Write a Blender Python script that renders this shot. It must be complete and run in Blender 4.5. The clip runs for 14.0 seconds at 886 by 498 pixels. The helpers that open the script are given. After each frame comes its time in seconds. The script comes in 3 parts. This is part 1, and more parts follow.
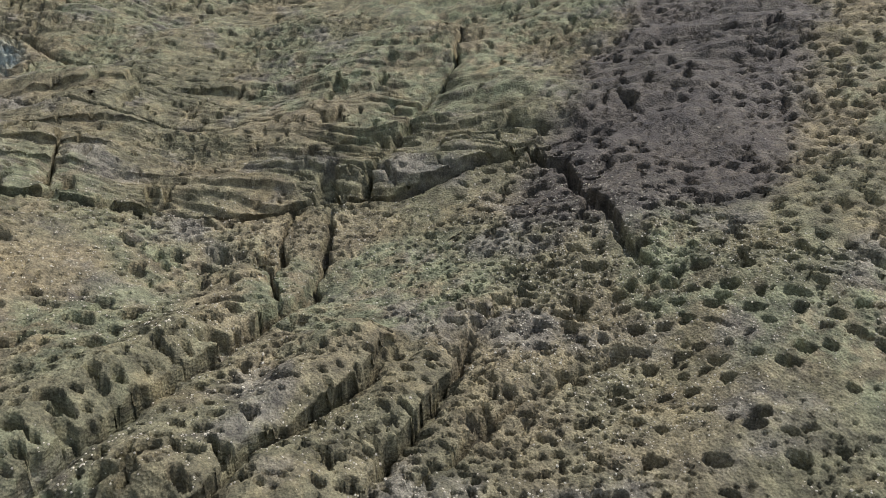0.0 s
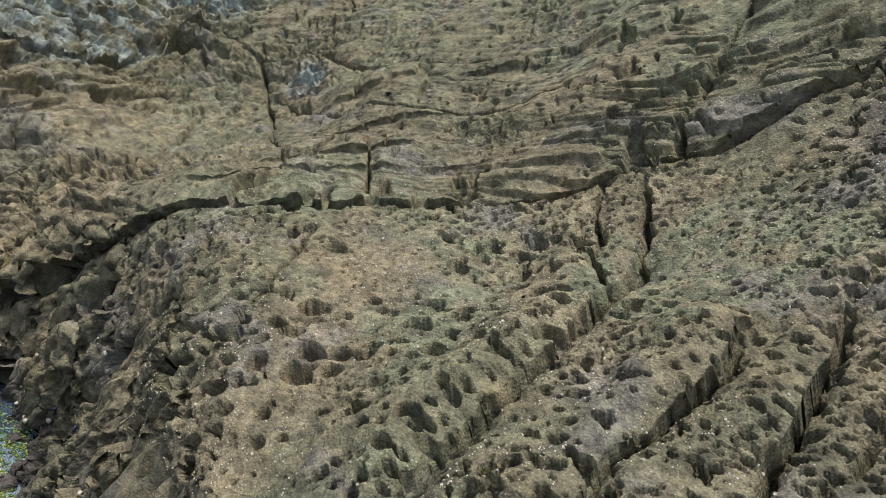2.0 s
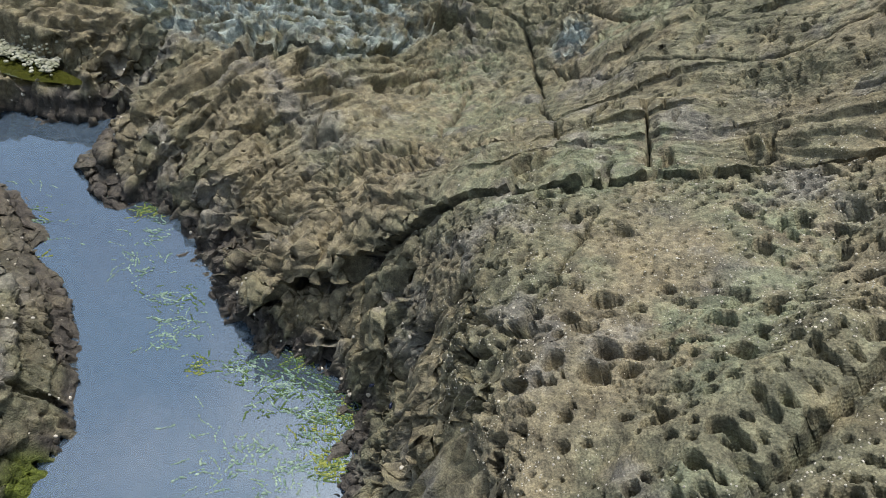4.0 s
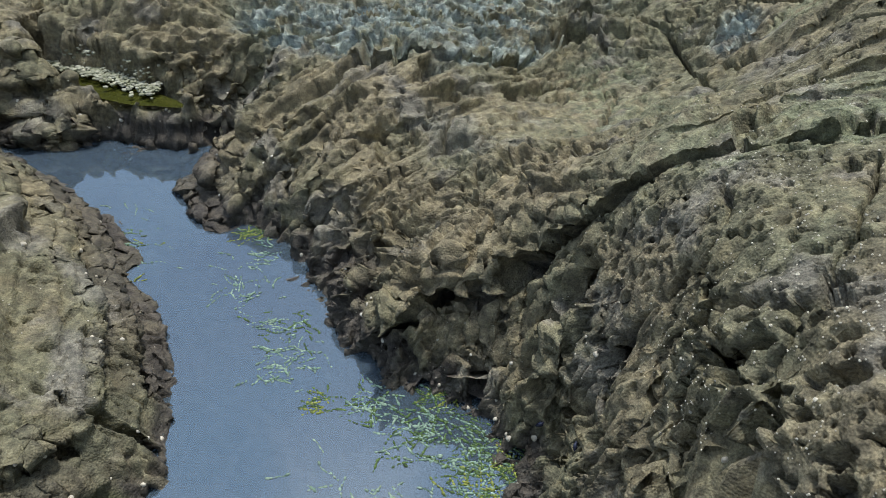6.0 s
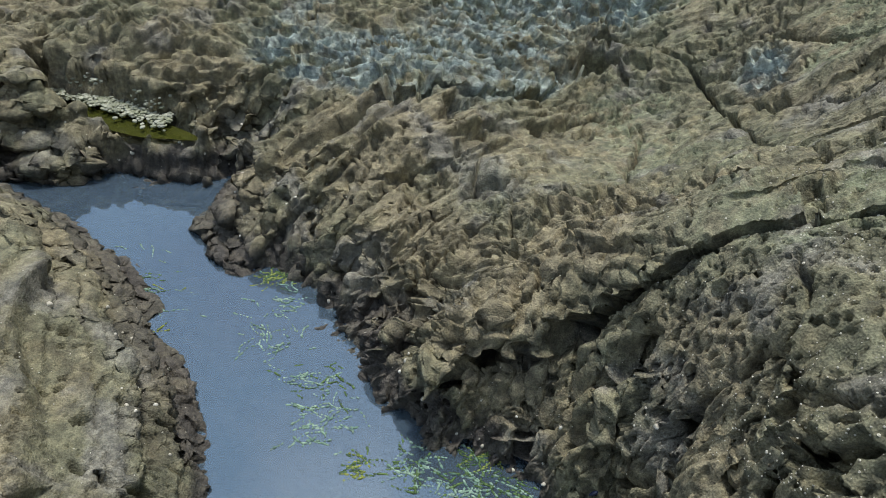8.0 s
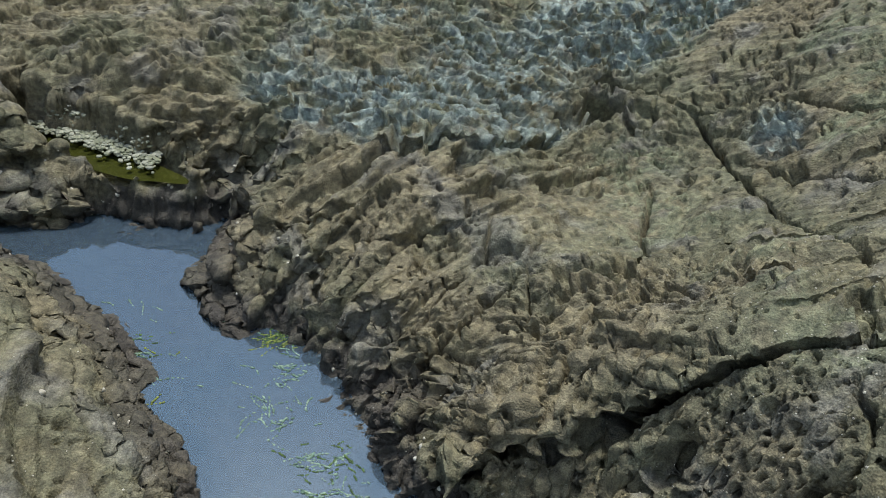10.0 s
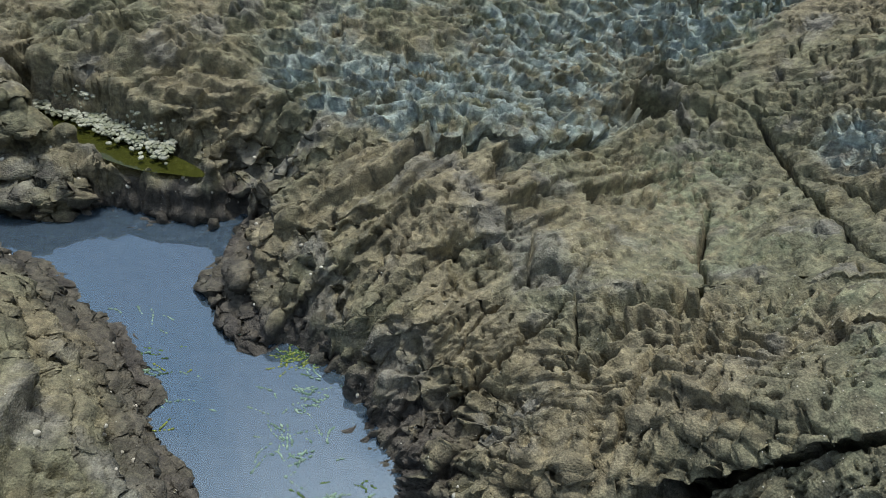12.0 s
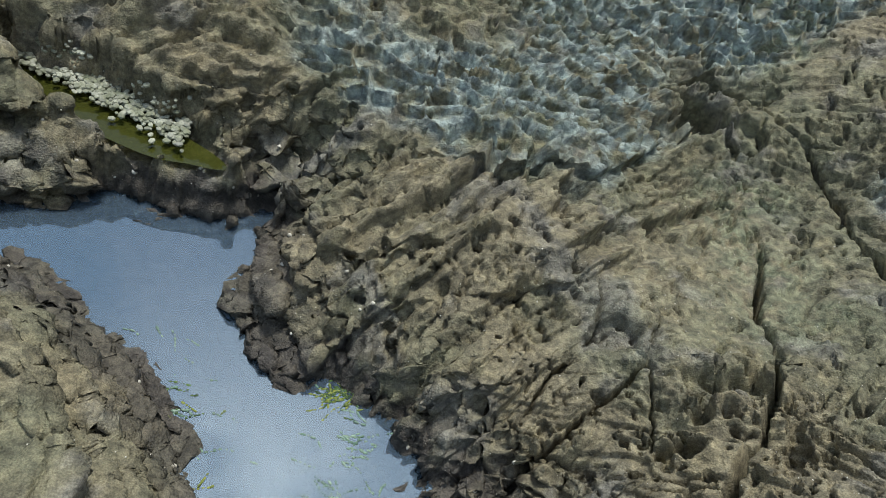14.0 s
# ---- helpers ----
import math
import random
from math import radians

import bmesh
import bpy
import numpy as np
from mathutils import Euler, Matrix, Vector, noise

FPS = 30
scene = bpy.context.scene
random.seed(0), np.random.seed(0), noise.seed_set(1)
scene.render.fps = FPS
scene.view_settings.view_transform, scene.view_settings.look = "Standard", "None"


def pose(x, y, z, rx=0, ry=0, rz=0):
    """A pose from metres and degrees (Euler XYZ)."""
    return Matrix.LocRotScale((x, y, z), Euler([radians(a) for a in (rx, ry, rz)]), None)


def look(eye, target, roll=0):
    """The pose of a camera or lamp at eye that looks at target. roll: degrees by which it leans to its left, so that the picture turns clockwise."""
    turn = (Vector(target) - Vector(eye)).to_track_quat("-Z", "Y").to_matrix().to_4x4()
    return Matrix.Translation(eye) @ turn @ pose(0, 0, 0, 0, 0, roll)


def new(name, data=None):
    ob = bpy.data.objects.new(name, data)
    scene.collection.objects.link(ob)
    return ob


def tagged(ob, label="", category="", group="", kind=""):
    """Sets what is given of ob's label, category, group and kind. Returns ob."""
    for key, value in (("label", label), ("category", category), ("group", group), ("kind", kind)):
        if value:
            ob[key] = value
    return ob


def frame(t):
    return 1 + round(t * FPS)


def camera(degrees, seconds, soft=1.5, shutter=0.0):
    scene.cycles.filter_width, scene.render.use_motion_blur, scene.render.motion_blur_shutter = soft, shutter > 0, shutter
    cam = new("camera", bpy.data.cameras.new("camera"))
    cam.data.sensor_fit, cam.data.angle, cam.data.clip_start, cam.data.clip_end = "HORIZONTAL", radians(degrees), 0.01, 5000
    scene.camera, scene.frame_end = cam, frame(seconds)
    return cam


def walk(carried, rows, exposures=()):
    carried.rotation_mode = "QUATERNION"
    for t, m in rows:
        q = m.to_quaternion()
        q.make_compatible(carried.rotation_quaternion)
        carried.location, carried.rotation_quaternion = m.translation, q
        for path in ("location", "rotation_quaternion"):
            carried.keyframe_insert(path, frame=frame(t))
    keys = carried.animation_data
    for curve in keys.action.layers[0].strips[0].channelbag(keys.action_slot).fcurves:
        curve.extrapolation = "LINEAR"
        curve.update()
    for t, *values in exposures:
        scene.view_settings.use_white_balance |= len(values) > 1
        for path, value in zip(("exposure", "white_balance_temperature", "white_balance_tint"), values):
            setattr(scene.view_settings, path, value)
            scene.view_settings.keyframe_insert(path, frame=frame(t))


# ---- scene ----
cam = camera(62, 14.0, soft=0.7)
walk(cam, [
    (0, look((0.136, 1.294, 1.738), (1.575, 2.563, 1.174), 41.98)),
    (0.5, look((0.131, 1.326, 1.719), (1.539, 2.622, 1.139), 40.9)),
    (1, look((0.139, 1.373, 1.704), (1.396, 2.738, 0.956), 36.69)),
    (1.5, look((0.143, 1.409, 1.701), (1.234, 2.803, 0.769), 32.78)),
    (2, look((0.136, 1.426, 1.704), (1.011, 2.875, 0.639), 27.19)),
    (2.5, look((0.135, 1.434, 1.721), (0.768, 2.904, 0.521), 20.90)),
    (3, look((0.136, 1.448, 1.736), (0.569, 2.913, 0.445), 15.66)),
    (3.5, look((0.125, 1.480, 1.745), (0.412, 2.939, 0.410), 11.53)),
    (4, look((0.099, 1.522, 1.755), (0.308, 2.956, 0.385), 9.07)),
    (4.2, look((0.082, 1.545, 1.745), (0.270, 2.972, 0.370), 8.27)),
    (6.3, look((-0.112, 1.697, 1.268), (-0.113, 3.315, 0.093), 2.99)),
    (6.5, look((-0.129, 1.703, 1.281), (-0.130, 3.316, 0.100), 3.01)),
    (7, look((-0.172, 1.727, 1.318), (-0.169, 3.326, 0.118), 3.08)),
    (7.5, look((-0.208, 1.761, 1.345), (-0.188, 3.356, 0.139), 3.54)),
    (8, look((-0.238, 1.807, 1.365), (-0.173, 3.410, 0.171), 4.28)),
    (8.5, look((-0.276, 1.863, 1.387), (-0.150, 3.466, 0.198), 5.44)),
    (8.7, look((-0.289, 1.890, 1.403), (-0.149, 3.490, 0.211), 5.68)),
    (10.8, look((-0.412, 2.077, 1.470), (-0.236, 3.648, 0.245), 8.83)),
    (11, look((-0.398, 2.108, 1.456), (-0.246, 3.669, 0.215), 8.16)),
    (11.5, look((-0.414, 2.168, 1.450), (-0.279, 3.710, 0.183), 8.30)),
    (12, look((-0.440, 2.230, 1.453), (-0.294, 3.752, 0.163), 9.44)),
    (12.5, look((-0.498, 2.302, 1.475), (-0.308, 3.796, 0.159), 11.60)),
    (13, look((-0.616, 2.402, 1.514), (-0.342, 3.838, 0.149), 15.35)),
    (13.5, look((-0.699, 2.478, 1.516), (-0.374, 3.870, 0.117), 18.03)),
    (14, look((-0.822, 2.588, 1.518), (-0.404, 3.909, 0.076), 22.57)),
], exposures=[(0, -0.12, 6650, 16), (4.0, 0.02, 6450, 13), (6.5, -0.02, 6250, 10), (8.5, -0.08, 6200, 9), (11, -0.22, 6150, 8), (14, -0.16, 6150, 8)])

# ---- sky and light: bright overcast day ----
world = bpy.data.worlds.new("sky")
scene.world = world
world.use_nodes = True
wn, wl = world.node_tree.nodes, world.node_tree.links
sky = wn.new("ShaderNodeTexSky")
sky.sky_type, sky.sun_disc = "NISHITA", False
sky.sun_elevation, sky.sun_rotation = radians(75), radians(5)
sky.air_density, sky.dust_density, sky.ozone_density = 1.0, 4.0, 1.0
cloud = wn.new("ShaderNodeTexNoise")
cloud.inputs["Scale"].default_value, cloud.inputs["Detail"].default_value = 5.0, 5
overcast = wn.new("ShaderNodeMix")
overcast.data_type = "RGBA"
cloud_fac = wn.new("ShaderNodeMapRange")
cloud_fac.inputs["From Min"].default_value, cloud_fac.inputs["From Max"].default_value = 0.4, 0.6
cloud_fac.inputs["To Min"].default_value, cloud_fac.inputs["To Max"].default_value = 0.15, 0.85
wl.new(cloud.outputs["Fac"], cloud_fac.inputs["Value"])
wl.new(cloud_fac.outputs["Result"], overcast.inputs["Factor"])
wl.new(sky.outputs["Color"], overcast.inputs["A"])
overcast.inputs["B"].default_value = (4.5, 5.5, 6.9, 1)
wl.new(overcast.outputs["Result"], wn["Background"].inputs["Color"])
wn["Background"].inputs["Strength"].default_value = 0.175

sun = new("sun", bpy.data.lights.new("sun", "SUN"))
sun.data.energy, sun.data.angle, sun.data.color = 3.4, radians(9), (1.0, 0.97, 0.92)
sun.rotation_euler = Vector((0.02, 0.26, 1.0)).to_track_quat("Z", "Y").to_euler()

# ---- noise on arrays of points ----
TABLES = np.random.default_rng(11).random((3, 64 ** 3)).astype(np.float32)


def lattice(ix, iy, iz, seed):
    """Index into the tables of random numbers for a cell of space."""
    return (((ix + seed * 7) & 63) << 12) | (((iy + seed * 13) & 63) << 6) | ((iz + seed * 29) & 63)


def value_noise(p, scale, seed=0):
    """Smooth noise, about -1 to 1."""
    q = p * np.float32(scale)
    c = np.floor(q)
    f = q - c
    f = f * f * f * (f * (f * 6 - 15) + 10)
    c = c.astype(np.int32)
    out = np.zeros(len(p), np.float32)
    for dx in (0, 1):
        wx = f[:, 0] if dx else 1 - f[:, 0]
        for dy in (0, 1):
            wxy = wx * (f[:, 1] if dy else 1 - f[:, 1])
            for dz in (0, 1):
                out += wxy * (f[:, 2] if dz else 1 - f[:, 2]) * TABLES[0][lattice(c[:, 0] + dx, c[:, 1] + dy, c[:, 2] + dz, seed)]
    return out * 2 - 1


def fractal(p, scale, octaves=4, gain=0.5, seed=0):
    total, amp, norm = 0.0, 1.0, 0.0
    for o in range(octaves):
        total = total + amp * value_noise(p + np.float32(17.3 * o), scale * 2 ** o, seed + o)
        norm += amp
        amp *= gain
    return total / norm


def cells(p, scale, seed=0):
    """Distance along the surface to the nearest and the second nearest cell centre, in metres, and a random number of the nearest cell."""
    q = p * np.float32(scale)
    c = np.floor(q).astype(np.int32)
    q = q - c
    f1 = np.full(len(p), 9.0, np.float32)
    f2 = np.full(len(p), 9.0, np.float32)
    rid = np.zeros(len(p), np.float32)
    for dx in (-1, 0, 1):
        for dy in (-1, 0, 1):
            k = lattice(c[:, 0] + dx, c[:, 1] + dy, (c[:, 0] + dx) >> 6, seed)
            r = TABLES[0][k]
            d = (TABLES[1][k] + dx - q[:, 0]) ** 2 + (TABLES[2][k] + dy - q[:, 1]) ** 2
            near = d < f1
            f2 = np.where(near, f1, np.minimum(f2, d))
            rid = np.where(near, r, rid)
            f1 = np.where(near, d, f1)
    return np.sqrt(f1) / scale, np.sqrt(f2) / scale, (rid * 7919.0) % 1.0


def smooth(a, b, x):
    t = np.clip((x - a) / (b - a), 0, 1)
    return t * t * (3 - 2 * t)


# ---- the lie of the land: a coarse net of heights, and the tide pool's outline ----
NET_X, NET_Y, NET_STEP = -2.2, 0.6, 0.65
NET = np.array((
    (0.64, 0.5, 0.45, 0.5, 0.85, 1.45, 2.15, 2.9, 3.6),
    (0.73, 0.51, 0.43, 0.52, 0.95, 1.45, 2.1, 2.8, 3.5),
    (0.75, 0.52, 0.38, 0.45, 0.8, 1.25, 1.95, 2.6, 3.2),
    (0.74, 0.49, 0.24, 0.33, 0.68, 1, 1.75, 2.53, 3.04),
    (0.63, 0.42, 0.2, 0.18, 0.58, 0.86, 1.57, 2.29, 2.83),
    (0.48, 0.32, 0.2, 0.37, 0.29, 0.75, 1.37, 2.09, 2.73),
    (0.44, 0.31, 0.38, 0.42, 0.29, 0.65, 1.22, 1.95, 2.59),
    (0.58, 0.45, 0.52, 0.51, 0.48, 0.75, 1.22, 1.81, 2.4),
    (0.81, 0.74, 0.73, 0.66, 0.68, 0.89, 1.25, 1.7, 2.18),
    (1.03, 0.96, 0.88, 0.83, 0.86, 1.04, 1.31, 1.61, 1.94),
))
POOL = ((0.09, 2.40), (0.10, 2.68), (0.0, 2.84), (-0.18, 2.86), (-0.28, 2.97), (-0.36, 3.14), (-0.50, 3.28), (-0.56, 3.46), (-0.72, 3.52),
        (-0.87, 3.70), (-0.90, 3.97), (-1.12, 3.95), (-1.36, 3.94), (-1.62, 3.95), (-2.1, 4.05), (-2.1, 3.92), (-1.62, 3.78), (-1.30, 3.56),
        (-1.08, 3.37), (-0.90, 3.17), (-0.77, 3.02), (-0.66, 2.80), (-0.60, 2.58), (-0.74, 2.40), (-0.80, 2.0), (-0.75, 1.4), (-0.2, 1.4), (0.0, 2.0))


def net_height(x, y):
    u = np.clip((x - NET_X) / NET_STEP, 0, NET.shape[1] - 1.001)
    v = np.clip((y - NET_Y) / NET_STEP, 0, NET.shape[0] - 1.001)
    i, j = u.astype(int), v.astype(int)

    def weights(t):
        return (-.5 * t + t * t - .5 * t ** 3, 1 - 2.5 * t * t + 1.5 * t ** 3, .5 * t + 2 * t * t - 1.5 * t ** 3, -.5 * t * t + .5 * t ** 3)
    wa, wb, out = weights(u - i), weights(v - j), 0.0
    for n in range(4):
        row = np.clip(j + n - 1, 0, NET.shape[0] - 1)
        for m in range(4):
            out = out + wb[n] * wa[m] * NET[row, np.clip(i + m - 1, 0, NET.shape[1] - 1)]
    return out


def line_distance(x, y, line, closed=False):
    """Distance to a line of points in plan, and how far along it (0 to 1) the nearest place is."""
    best, along = np.full(np.shape(x), 9.0), np.zeros(np.shape(x))
    n = len(line) if closed else len(line) - 1
    for k in range(n):
        (x0, y0), (x1, y1) = line[k], line[(k + 1) % len(line)]
        dx, dy = x1 - x0, y1 - y0
        t = np.clip(((x - x0) * dx + (y - y0) * dy) / (dx * dx + dy * dy), 0, 1)
        d = np.hypot(x - x0 - t * dx, y - y0 - t * dy)
        along = np.where(d < best, (k + t) / n, along)
        best = np.minimum(best, d)
    return best, along


def pool_distance(x, y):
    """Distance from the waterline: positive on the rock, negative in the pool."""
    d, _ = line_distance(x, y, POOL, True)
    inside = np.zeros(np.shape(x), bool)
    for (x0, y0), (x1, y1) in zip(POOL, POOL[1:] + POOL[:1]):
        if y0 != y1:
            inside ^= ((y0 > y) != (y1 > y)) & (x < (x1 - x0) * (y - y0) / (y1 - y0) + x0)
    return np.where(inside, -d, d)


def land_height(x, y, d):
    h = np.maximum(net_height(x, y), 0.03)
    # beyond the net the rock goes on rising
    h = h + 1.7 * np.clip(x - 2.45, 0, 2.5) * smooth(6.0, 4.5, y) + 0.25 * np.clip(y - 6.45, 0, 4) + 0.2 * np.clip(-2.2 - x, 0, 4)
    s = smooth(0, 0.34, d)
    out = h * s + (1 - s) * np.minimum(1.1 * d, h)
    out = np.where(d > 0, out, np.maximum(-0.28, d * 0.9))
    # the small upper pool behind the far bank
    e = np.hypot(((x + 1.33) * 0.91 + (y - 4.13) * -0.40) / 0.30, ((x + 1.33) * 0.40 + (y - 4.13) * 0.91) / 0.075)
    e = e * (1 + 0.16 * np.sin(x * 31 + y * 17) + 0.12 * np.sin(x * 63 - y * 41))
    rim = smooth(2.4, 1.3, e) * smooth(0.0, 0.06, d)
    out = np.where(rim > 0.01, np.maximum(out, 0.175 * rim), out)
    basin = smooth(1.35, 0.8, e)
    return out * (1 - basin) + 0.10 * basin


CREVICE = ((-0.28, 2.98), (-0.18, 2.97), (-0.06, 2.99), (0.06, 2.98), (0.18, 2.95), (0.30, 2.91), (0.42, 2.86), (0.56, 2.84), (0.72, 2.82), (0.88, 2.77), (1.03, 2.70), (1.14, 2.66),
           (1.22, 2.62), (1.30, 2.58), (1.38, 2.56), (1.46, 2.55), (1.52, 2.52), (1.53, 2.44), (1.50, 2.34), (1.46, 2.24), (1.42, 2.12), (1.38, 2.0))
# joints: width and depth in metres, then the line in plan
JOINTS = (
    (0.013, 0.150, ((1.22, 2.62), (1.14, 2.43), (1.07, 2.34), (0.97, 2.26), (0.86, 2.16), (0.76, 2.07), (0.68, 2.01), (0.60, 1.94), (0.50, 1.85))),
    (0.011, 0.110, ((1.15, 2.02), (1.05, 1.92), (0.96, 1.84), (0.88, 1.77))),
    (0.011, 0.100, ((1.28, 1.85), (1.19, 1.85), (1.10, 1.84), (1.02, 1.80), (0.92, 1.74))),
    (0.012, 0.120, ((1.03, 2.02), (0.93, 1.95), (0.84, 1.91), (0.78, 1.87), (0.72, 1.82))),
    (0.009, 0.045, ((1.15, 2.64), (1.07, 2.47), (0.99, 2.30))),
    (0.012, 0.090, ((1.27, 2.60), (1.34, 2.70), (1.44, 2.84), (1.53, 2.99), (1.66, 3.16), (1.90, 3.55))),
    (0.010, 0.05, ((0.82, 3.18), (0.77, 3.04), (0.73, 2.86))),
    (0.012, 0.055, ((0.69, 4.0), (0.74, 3.70), (0.84, 3.48), (1.11, 3.24), (1.3, 3.1))),
    (0.012, 0.06, ((0.69, 4.32), (0.68, 4.26), (0.67, 3.99), (0.66, 3.76), (0.61, 3.43), (0.57, 2.98))),
    (0.012, 0.05, ((0.36, 2.62), (0.30, 2.68), (0.22, 2.69), (0.17, 2.66), (0.10, 2.62))),
    (0.016, 0.09, ((0.47, 4.01), (0.34, 3.68), (0.26, 3.46), (0.14, 3.27), (0.06, 3.14), (0.02, 3.05))),
    (0.009, 0.05, ((-0.05, 3.72), (-0.11, 3.56), (-0.19, 3.46), (-0.26, 3.36))),
    (0.010, 0.05, ((0.02, 3.47), (-0.08, 3.40), (-0.21, 3.32), (-0.29, 3.24), (-0.38, 3.18))),
    (0.008, 0.04, ((1.4, 3.35), (1.2, 3.55), (0.95, 3.85), (0.80, 4.3))),
    (0.006, 0.03, ((0.05, 3.62), (0.02, 3.50), (0.0, 3.38), (-0.04, 3.26))),
    (0.008, 0.04, ((0.62, 2.75), (0.50, 2.55), (0.38, 2.40), (0.28, 2.28))),
    (0.008, 0.04, ((0.42, 2.80), (0.33, 2.62), (0.24, 2.50), (0.17, 2.42))),
)
# ledges: height of the step, how far its lip leans out, then the line in plan; the rock beyond the line is the higher
LEDGES = (
    (0.040, 0.030, ((-0.80, 4.12), (-0.60, 4.05), (-0.47, 4.0), (-0.35, 3.96), (-0.20, 3.99), (-0.06, 3.98), (0.12, 4.2), (0.29, 4.35), (0.43, 4.44), (0.52, 4.31), (0.56, 4.22))),
    (0.045, 0.020, ((0.34, 4.62), (0.46, 4.63), (0.60, 4.53), (0.64, 4.39), (0.69, 4.32), (0.80, 4.25))),
    (0.075, 0.045, ((0.42, 1.78), (0.50, 1.85), (0.60, 1.94), (0.68, 2.01), (0.76, 2.07), (0.86, 2.16), (0.97, 2.26), (1.07, 2.34), (1.14, 2.43))),
    (0.060, 0.040, ((0.66, 1.78), (0.72, 1.82), (0.78, 1.87), (0.84, 1.91), (0.93, 1.95), (1.03, 2.02), (1.12, 2.10))),
    (0.045, 0.030, ((0.82, 1.72), (0.88, 1.77), (0.96, 1.84), (1.05, 1.92), (1.15, 2.02), (1.24, 2.10))),
    (0.022, 0.016, ((-0.76, 3.74), (-0.63, 3.73), (-0.52, 3.76), (-0.39, 3.77), (-0.33, 3.80))),
    (0.020, 0.016, ((-0.60, 3.60), (-0.42, 3.62), (-0.29, 3.62), (-0.12, 3.68), (0.0, 3.8))),
    (0.020, 0.018, ((-0.50, 3.40), (-0.38, 3.41), (-0.28, 3.43), (-0.18, 3.50))),
    (0.022, 0.018, ((0.20, 3.30), (0.34, 3.22), (0.52, 3.15), (0.74, 3.12), (0.98, 3.06))),
    (0.018, 0.014, ((0.30, 3.48), (0.50, 3.42), (0.70, 3.36), (0.92, 3.32), (1.15, 3.2))),
    (0.020, 0.016, ((0.74, 3.66), (0.92, 3.62), (1.12, 3.52), (1.32, 3.36))),
    (0.016, 0.014, ((-0.28, 3.20), (-0.12, 3.18), (0.0, 3.22))),
    (0.016, 0.014, ((0.30, 2.98), (0.46, 3.0), (0.62, 3.02), (0.85, 3.0), (1.05, 2.93))),
)
# larger single hollows: place in plan, radius, depth
HOLLOWS = ((0.03, 3.27, 0.026, 0.06), (-0.012, 3.262, 0.020, 0.05), (0.19, 3.43, 0.050, 0.05), (0.10, 3.41, 0.055, 0.04), (0.07, 3.335, 0.020, 0.05), (0.115, 3.33, 0.016, 0.045),
           (0.305, 2.515, 0.016, 0.04), (0.318, 2.475, 0.013, 0.035), (0.325, 2.42, 0.020, 0.04), (0.30, 2.35, 0.016, 0.04), (0.31, 2.28, 0.018, 0.04), (0.34, 2.55, 0.022, 0.035),
           (-0.37, 3.38, 0.022, 0.04), (-0.05, 3.55, 0.05, 0.035), (0.40, 4.47, 0.09, 0.09), (0.27, 4.38, 0.07, 0.07), (0.05, 4.26, 0.06, 0.06), (0.52, 4.36, 0.07, 0.05),
           (0.02, 2.86, 0.03, 0.04), (0.12, 2.80, 0.028, 0.04), (0.03, 2.78, 0.022, 0.03), (0.19, 2.84, 0.035, 0.04))


def spaced(*stops):
    """Coordinates from stop to stop, each stretch with its own step."""
    parts = [np.arange(a, b - 1e-6, s) for a, b, s in stops]
    return np.concatenate(parts + [np.array([stops[-1][1]])])


CREV_X = np.array([c[0] for c in CREVICE[:17]])
CREV_Y = np.array([c[1] for c in CREVICE[:17]])


def part_of(mask, points, work, *rest):
    """Work done only at the points where the mask is above zero."""
    out = np.zeros(len(points), np.float32)
    sel = np.flatnonzero(mask > 0.01)
    if len(sel):
        out[sel] = work(points[sel], mask[sel], *rest)
    return out


def hollows(q, chance, scale, fill, depth, seed, squash):
    """Rounded holes with steep rims, some cells of space having one."""
    f1, f2, rid = cells(q * np.array(squash, np.float32), scale, seed)
    r = fill * (0.42 + 0.58 * ((rid * 13.7) % 1.0)) / scale
    return -depth * (rid < chance) * smooth(1.0, 0.85, f1 / r) * (0.6 + 0.4 * ((rid * 5.3) % 1.0))


def lace(q, mask, scale, depth, wall, seed, squash):
    """Pits packed wall to wall, with thin ridges left between them."""
    f1, f2, rid = cells(q * np.array(squash, np.float32), scale, seed)
    return -depth * mask * smooth(0.0, wall, f2 - f1) * (0.5 + 0.5 * rid)


